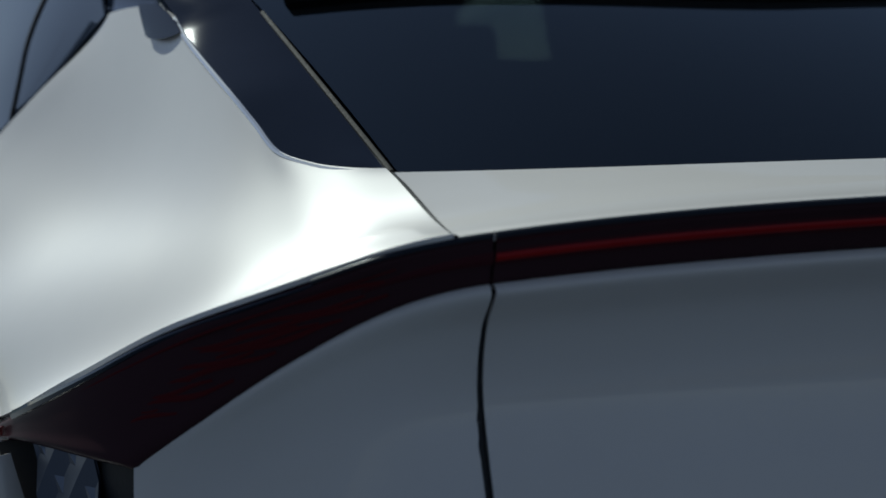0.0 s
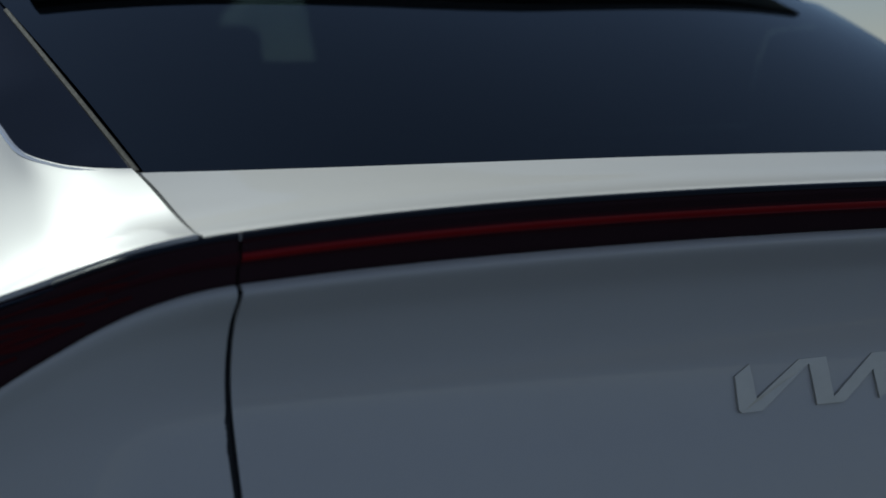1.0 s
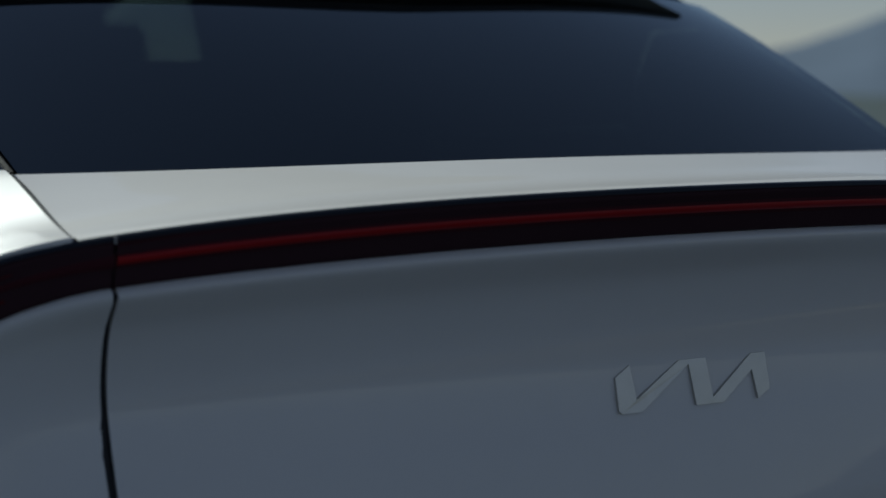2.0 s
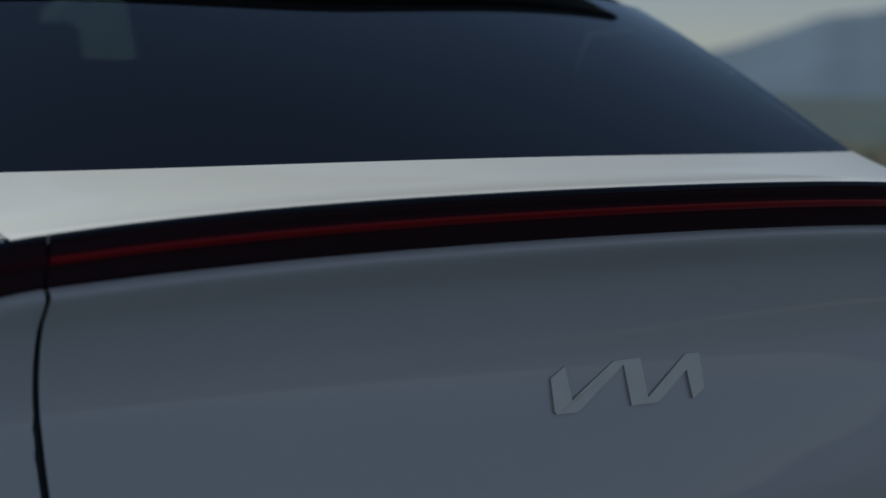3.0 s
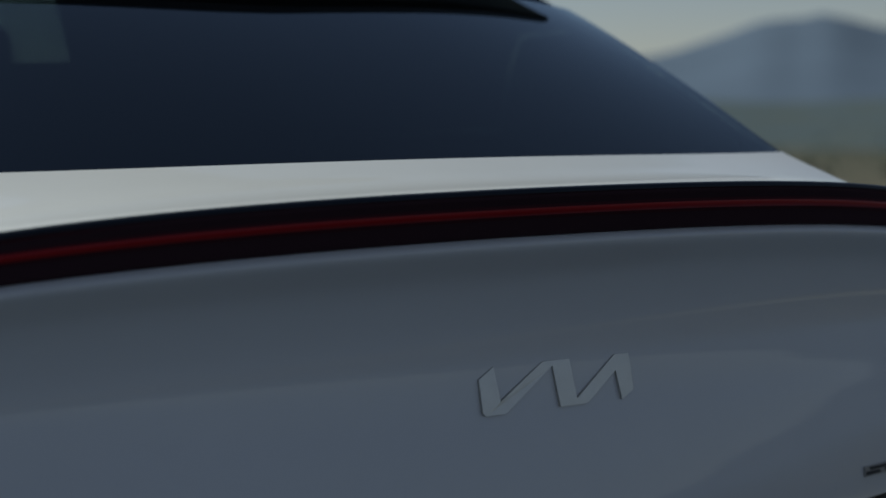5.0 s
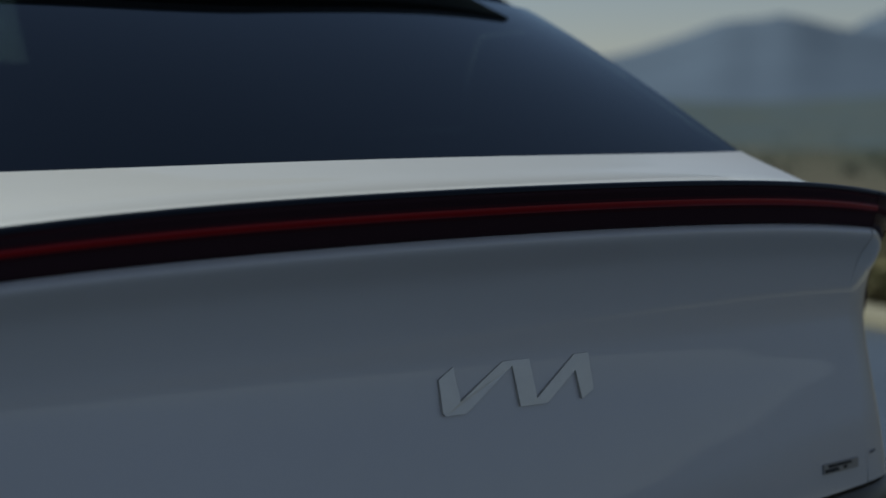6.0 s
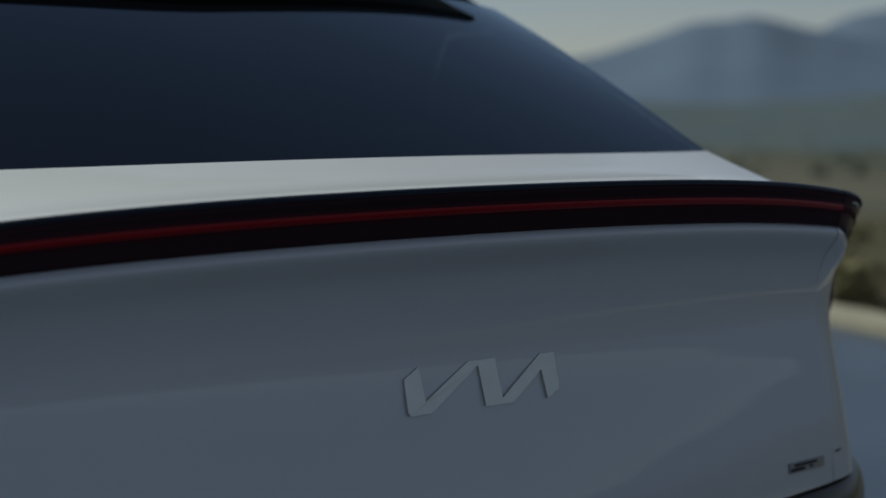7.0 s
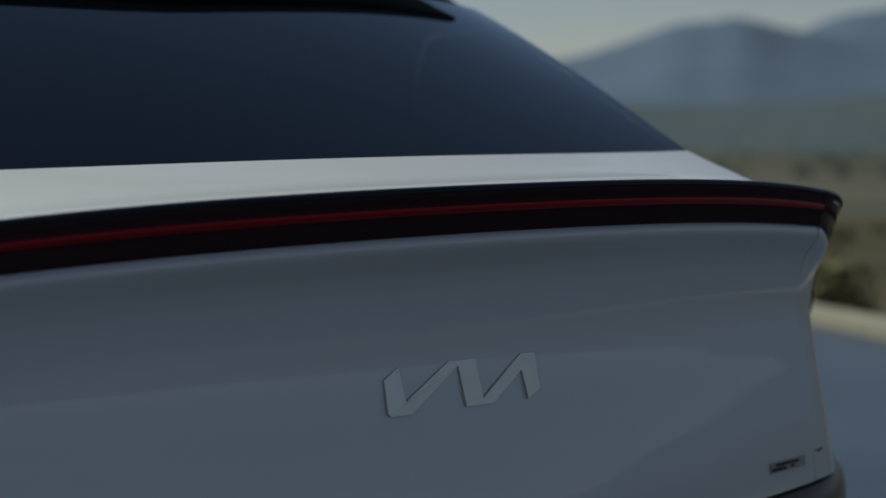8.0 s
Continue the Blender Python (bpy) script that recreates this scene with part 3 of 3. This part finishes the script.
for s in (1, -1):
    ys = np.linspace(0.625, 1.12, 24)
    top_line = np.array([(-0.931, y, np.interp(y, (0.625, 0.685, 0.695, 1.12), (0.733, 0.733, 0.770, 0.734))) for y in ys])
    low_line = np.array([(-0.936, y, min(arch(y), t[2] - 0.008)) for y, t in zip(ys, top_line)])
    grid = np.stack([top_line, 0.5 * (top_line + low_line) + (-0.004, 0, 0), low_line])
    sheet("arch_panel", grid if s > 0 else mirrored(grid), PAINT, car, 0.005, "silver panel over the wheel arch", flip=False)
    rows = []
    for v, x in ((0.0, -0.852), (0.10, -0.872), (0.27, -0.908), (0.55, -0.945), (0.85, -0.930), (1.0, -0.905)):
        row = []
        for y in np.linspace(1.155, 4.25, 70):
            belt, nose = 1.085 - 0.035 * (y - 1.13) / 3.1 - 0.20 * max(0, (y - 3.2) / 1.05) ** 2, 0.10 * max(0, (y - 3.5) / 0.75) ** 2
            row.append((x + nose, y, belt + (arch(y) - belt) * v))
        rows.append(row)
    grid = loft(rows, 120, 24)
    sheet("body_side", grid if s > 0 else mirrored(grid), PAINT, car, 0.005, "silver body side with doors", flip=True)
    rails = [[(-0.737, 0.962, 1.246), (-0.700, 1.25, 1.335), (-0.665, 1.8, 1.42), (-0.655, 2.6, 1.43), (-0.67, 3.1, 1.36)], [(-0.790, 1.075, 1.165), (-0.775, 1.35, 1.22), (-0.765, 1.9, 1.25), (-0.765, 2.7, 1.25), (-0.77, 3.3, 1.20)], [(-0.853, 1.156, 1.090), (-0.860, 1.45, 1.083), (-0.862, 2.0, 1.076), (-0.862, 2.8, 1.066), (-0.85, 3.5, 1.045)]]
    window = loft(rails, 60, 16)
    rear_pane, front_pane = window[:, :42], window[:, 45:]
    post = window[:, 41:46] + np.array((-0.004, 0, 0))
    if s < 0:
        rear_pane, front_pane, post = mirrored(rear_pane), mirrored(front_pane), mirrored(post)
    sheet("side_window", rear_pane, SIDE_TINT, car, 0.004, "dark privacy side window", flip=True)
    sheet("front_window", front_pane, CLEAR_GLASS, car, 0.004, "clear front door window", flip=True, inner=INNER)
    sheet("centre_post", post, BLACK, car, 0.02, "gloss black post between the side windows", flip=True)
    tube("window_divider", [(s * -0.775, 1.18, 1.285), (s * -0.803, 1.17, 1.224), (s * -0.820, 1.155, 1.165), (s * -0.838, 1.14, 1.100)], 0.0035, RUBBER, car, label="black window divider")
    tube("window_edge_seal", [(s * x, y + 0.006, z) for x, y, z in WINDOW_EDGE], 0.004, RUBBER, car, label="dark rubber seal")
roof = loft([[(x * w, y, z - 0.055 * x * x) for x in np.linspace(-1, 1, 9)] for y, z, w in ((1.09, 1.462, 0.57), (1.5, 1.515, 0.64), (2.1, 1.545, 0.655), (2.7, 1.530, 0.650), (3.05, 1.470, 0.655))], 40, 40)
sheet("roof", roof, BLACK, car, 0.006, "gloss black roof", flip=True)
screen = loft([[(x * w, y + d * (1 - x * x), z - 0.03 * x * x) for x in np.linspace(-1, 1, 9)] for y, d, z, w in ((3.055, 0.0, 1.468, 0.655), (3.40, 0.08, 1.27, 0.75), (3.72, 0.16, 1.06, 0.83))], 30, 20)
sheet("windscreen", screen, TINT, car, 0.005, "dark windscreen", flip=True)
hood = loft([[(x * w, y + d * (1 - x * x), z - h * x * x) for x in np.linspace(-1, 1, 11)] for y, d, z, w, h in ((3.725, 0.16, 1.055, 0.835, 0.03), (4.05, 0.14, 0.985, 0.84, 0.06), (4.35, 0.12, 0.88, 0.80, 0.08), (4.52, 0.12, 0.74, 0.76, 0.05), (4.55, 0.12, 0.50, 0.80, 0.0), (4.50, 0.10, 0.27, 0.82, 0.0))], 40, 50)
sheet("hood", hood, PAINT, car, 0.006, "silver hood and nose", flip=True)
for s in (1, -1):
    cheek = loft([[(s * 0.855, 4.24, 0.90), (s * 0.84, 4.36, 0.82), (s * 0.77, 4.52, 0.70)], [(s * 0.85, 4.25, 0.6), (s * 0.84, 4.4, 0.5), (s * 0.79, 4.54, 0.45)], [(s * 0.83, 4.26, 0.28), (s * 0.82, 4.4, 0.27), (s * 0.79, 4.5, 0.27)]], 14, 14)
    sheet("front_corner", cheek, PAINT, car, 0.005, "silver front corner", flip=s > 0)


def make_wheel(x, y):
    bm = bmesh.new()
    section = [(0.245, -0.115), (0.300, -0.125), (0.345, -0.118), (0.362, -0.095), (0.365, 0.0), (0.362, 0.095), (0.345, 0.118), (0.300, 0.125), (0.245, 0.115)]
    loops = [[bm.verts.new((w, r * math.cos(a), r * math.sin(a))) for r, w in section] for a in np.linspace(0, 2 * math.pi, 48, endpoint=False)]
    for p, q in zip(loops, loops[1:] + loops[:1]):
        for k in range(len(section) - 1):
            bm.faces.new((p[k], p[k + 1], q[k + 1], q[k]))
    bmesh.ops.recalc_face_normals(bm, faces=bm.faces[:])
    tyre = part("tyre", bm, TYRE, car, "black tyre", True)
    tyre.location = (x, y, 0.365)
    bm = bmesh.new()
    bmesh.ops.create_cone(bm, cap_ends=True, segments=48, radius1=0.248, radius2=0.248, depth=0.16, matrix=Matrix.Rotation(math.pi / 2, 4, "Y"))
    rim = part("rim", bm, SATIN_BLACK, tyre, "dark wheel barrel", True)
    for k in range(5):
        a = 2 * math.pi * k / 5
        bm = prism([(0.03, -0.035), (0.235, -0.06), (0.24, 0.06), (0.03, 0.035)], 0.02, lambda u, v, w: (math.copysign(0.085 + w, x), u * math.cos(a) - v * math.sin(a), u * math.sin(a) + v * math.cos(a)))
        part("spoke", bm, ALLOY, tyre, "machined alloy spoke", bevel=0.004)


for s, y in WHEELS:
    make_wheel(s * 0.815, y)
under = prism([(-0.78, 0.25), (0.78, 0.25), (0.78, 4.4), (-0.78, 4.4)], 0.03, lambda u, v, w: (u, v, 0.22 + w))
part("underbody", under, SATIN_BLACK, car, "black underbody")

# ---------------------------------------------------------------- ground and distance
def disc(name, radius, z, mat, label, rings=24, sides=96, rise=None):
    bm = bmesh.new()
    loops = []
    for r in np.geomspace(1, radius, rings):
        loops.append([bm.verts.new((r * math.cos(a), r * math.sin(a), z + (rise(r, a) if rise else 0))) for a in np.linspace(0, 2 * math.pi, sides, endpoint=False)])
    bm.faces.new(loops[0])
    for r, s in zip(loops, loops[1:]):
        for k in range(sides):
            bm.faces.new((r[k], s[k], s[(k + 1) % sides], r[(k + 1) % sides]))
    return tagged(part(name, bm, mat, smooth=True), label, kind="structure")


def fall(r):
    """How far the land has dropped from the lot down into the valley."""
    return -30 * (1 - math.exp(-0.0015 * max(0, r - 14)))


disc("ground", 4600, -0.30, LAND, "dry olive and brown land reaching the hills", rings=110, rise=lambda r, a: fall(r) - 1.2 * min(1, max(0, r - 62) / 100))


def valley_floor(r, a):
    return 0.4 + 0.0006 * max(0, r - 130) + 0.5 * noise.noise((r * 0.01 * math.cos(a), r * 0.01 * math.sin(a), 4.0))


bm = bmesh.new()
loops = [[bm.verts.new((r * math.cos(a), r * math.sin(a), -0.30 + fall(r) + valley_floor(r, a) * min(1, (r - 60) / 80))) for a in np.linspace(0, 2 * math.pi, 160, endpoint=False)] for r in np.geomspace(62, 3400, 60)]
for r, q in zip(loops, loops[1:]):
    for k in range(160):
        bm.faces.new((r[k], q[k], q[(k + 1) % 160], r[(k + 1) % 160]))
tagged(part("ground_valley", bm, FIELD, smooth=True), "grey-green valley fields far behind the lot", kind="structure")
LOT = [(-55.0, -20.0), (-3.62, -20.0), (8.15, 9.0), (8.15, 26.0), (-55.0, 26.0)]
bm = prism(LOT, 3.0, lambda u, v, w: (u, v, w - 3.0))
tagged(part("pavement", bm, ASPHALT), "grey-blue asphalt of the parking lot", kind="structure")
for (ax, ay), (bx, by) in zip(LOT, LOT[1:] + LOT[:1]):
    a, b = Vector((ax, ay, 0)), Vector((bx, by, 0))
    way = (b - a).normalized()
    out = Vector((way.y, -way.x, 0))
    n = round((b - a).length / 1.0)
    for k in range(n):
        p, q = a + (b - a) * (k / n) + way * 0.005, a + (b - a) * ((k + 1) / n) - way * 0.005
        bm = bmesh.new()
        low = [bm.verts.new(v - Vector((0, 0, 0.9))) for v in (p, q, q + out * 0.25, p + out * 0.25)]
        top = [bm.verts.new(v + Vector((0, 0, 0.06))) for v in (p + out * 0.01, q + out * 0.01, q + out * 0.25, p + out * 0.25)]
        bm.faces.new(low[::-1]), bm.faces.new(top)
        for i in range(4):
            bm.faces.new((low[i], low[(i + 1) % 4], top[(i + 1) % 4], top[i]))
        bmesh.ops.recalc_face_normals(bm, faces=bm.faces[:])
        tagged(part("kerb_stone", bm, CONCRETE), "pale concrete kerb stone along the lot's edge", "kerb", "kerb stones round the lot")


rng = random.Random(7)


def leafy(name, mat, lumps, leaves, size, stem_height, label, category, group):
    """A shrub or tree: a forked stem and a ragged crown of separate leaves set round several lumps."""
    plant = tagged(new(name), label, category, group)
    bm = bmesh.new()
    for k in range(5):
        a = rng.uniform(0, 6.28)
        tip = Vector((0.5 * math.cos(a), 0.5 * math.sin(a), 1.0)) * stem_height
        base = [bm.verts.new((0.06 * math.cos(b) * stem_height, 0.06 * math.sin(b) * stem_height, 0)) for b in (0, 2.1, 4.2)]
        top = [bm.verts.new(tip + Vector((0.015 * math.cos(b), 0.015 * math.sin(b), 0)) * stem_height) for b in (0, 2.1, 4.2)]
        for i in range(3):
            bm.faces.new((base[i], base[(i + 1) % 3], top[(i + 1) % 3], top[i]))
    part("stem", bm, BARK, plant, "grey-brown forked stem")
    bm = bmesh.new()
    for k in range(leaves):
        cx, cy, cz, r = lumps[k % len(lumps)]
        d = Vector((rng.gauss(0, 1), rng.gauss(0, 1), rng.gauss(0, 1))).normalized() * r * rng.uniform(0.55, 1.08)
        p = Vector((cx, cy, cz)) + d
        u = Vector((rng.gauss(0, 1), rng.gauss(0, 1), rng.gauss(0, 1))).normalized()
        v = u.cross(Vector((rng.gauss(0, 1), rng.gauss(0, 1), rng.gauss(0, 1)))).normalized()
        h = size * rng.uniform(0.6, 1.3)
        bm.faces.new([bm.verts.new(p + u * h), bm.verts.new(p + v * h * 0.45), bm.verts.new(p - u * h), bm.verts.new(p - v * h * 0.45)])
    tagged(part("crown", bm, mat, plant), kind="stuff")
    return plant


shrub = leafy("shrub", SHRUB, [(0, 0, 0.35, 0.35), (0.3, 0.1, 0.28, 0.28), (-0.25, 0.2, 0.3, 0.3), (0.05, -0.3, 0.25, 0.26)], 900, 0.055, 0.4, "dry olive-green shrub on the slope beyond the kerb", "shrub", "shrubs beyond the kerb")
tree = leafy("tree", TREE, [(0, 0, 3.2, 1.5), (1.1, 0.3, 2.7, 1.1), (-1.0, 0.6, 2.8, 1.2), (0.2, -1.0, 2.5, 1.1), (-0.3, 0.2, 4.2, 1.0)], 1600, 0.22, 2.6, "hazy grey-green tree on the far foothills", "tree", "trees on the foothills")


def beyond(x, y):
    """How far a place lies outside the lot's slanting edge."""
    return (x + 3.62) * 0.927 - (y + 20.0) * 0.376


shrub.location, tree.location = (8.0, 6.2, -0.32), (850, -300, -0.4 + fall(901))
made = 0
while made < 60:
    yaw, far = radians(rng.uniform(20, 150)), 9.5 + 40 * rng.random() ** 1.8
    x, y = far * math.sin(yaw) - 1, far * math.cos(yaw) - 1
    if beyond(x, y) < 0.9 or (x < 10 and y > 9):
        continue
    made += 1
    copy_thing(shrub, pose(x, y, -0.32 + fall(math.hypot(x, y)), 0, 0, rng.uniform(0, 360)) @ Matrix.Scale(rng.uniform(0.25, 0.6), 4))


def ridge(name, radius, heights, mat, label, seed):
    bm = bmesh.new()
    n, layers = 720, 7
    grid = []
    for k in range(n):
        a = 2 * math.pi * k / n
        base = heights(a)
        rough = sum(noise.noise((math.cos(a) * f + seed, math.sin(a) * f, f)) / f**0.8 for f in (6, 13, 29, 60))
        h = 30 + base * (1 + 0.035 * rough)
        col = []
        for i in range(layers):
            s = i / (layers - 1)
            r = radius + 1900 * s
            col.append(bm.verts.new((r * math.cos(a), r * math.sin(a), -32 + h * s**0.8 * (1 + 0.03 * noise.noise((a * 40, s * 3, seed))))))
        grid.append(col)
    for k in range(n):
        c, d = grid[k], grid[(k + 1) % n]
        for i in range(layers - 1):
            bm.faces.new((c[i], d[i], d[i + 1], c[i + 1]))
    bmesh.ops.recalc_face_normals(bm, faces=bm.faces[:])
    return tagged(part(name, bm, mat, smooth=True), label, kind="structure")


def skyline(a):
    """The range's height by direction: two summits with a saddle, lower towards the valley."""
    yaw = math.degrees(math.pi / 2 - a)
    yaw = (yaw + 180) % 360 - 180
    # unseen rise at yaw 97 to 131, added to shape the tailgate's reflection
    rise = np.interp(yaw, (-180, -60, 0, 38, 43, 44.3, 45.2, 46.5, 47.2, 47.8, 48.5, 49.2, 50.3, 53, 57, 80, 97, 103, 106, 109, 114, 120, 131, 150, 180), (2.0, 2.6, 1.6, 1.4, 1.95, 2.18, 2.45, 2.93, 3.05, 3.02, 3.18, 3.06, 2.74, 2.3, 2.0, 3.0, 9.0, 7.0, 5.2, 4.4, 4.0, 3.5, 2.8, 2.2, 2.0))
    return 4400 * math.tan(math.radians(rise))


def far_skyline(a):
    yaw = (math.degrees(math.pi / 2 - a) + 180) % 360 - 180
    rise = np.interp(yaw, (-180, 0, 40, 47, 50, 51.3, 52.1, 53, 57, 70, 90, 180), (1.5, 1.0, 0.9, 1.6, 2.74, 3.55, 3.78, 3.86, 3.9, 3.0, 2.0, 1.5))
    return 5600 * math.tan(math.radians(rise))


def foothills(a):
    return 36 + 14 * math.sin(9 * a + 1) + 9 * math.sin(23 * a)


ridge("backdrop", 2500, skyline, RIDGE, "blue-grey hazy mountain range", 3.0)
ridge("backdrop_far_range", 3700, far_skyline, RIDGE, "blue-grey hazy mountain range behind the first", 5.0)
ridge("backdrop_foothills", 1400, foothills, FOOTHILL, "hazy grey-green foothills below the range", 8.0)
for k in range(170):
    yaw, far = radians(rng.uniform(36, 60)), 480 * 4.6 ** rng.random()
    z = -0.4 + fall(far)
    if far > 1400:
        z = max(z, -33 + (30 + foothills(math.pi / 2 - yaw)) * ((far - 1400) / 1900) ** 0.8)
    copy_thing(tree, pose(far * math.sin(yaw), far * math.cos(yaw), z, 0, 0, rng.uniform(0, 360)) @ Matrix.Scale(rng.uniform(0.35, 1.0), 4))
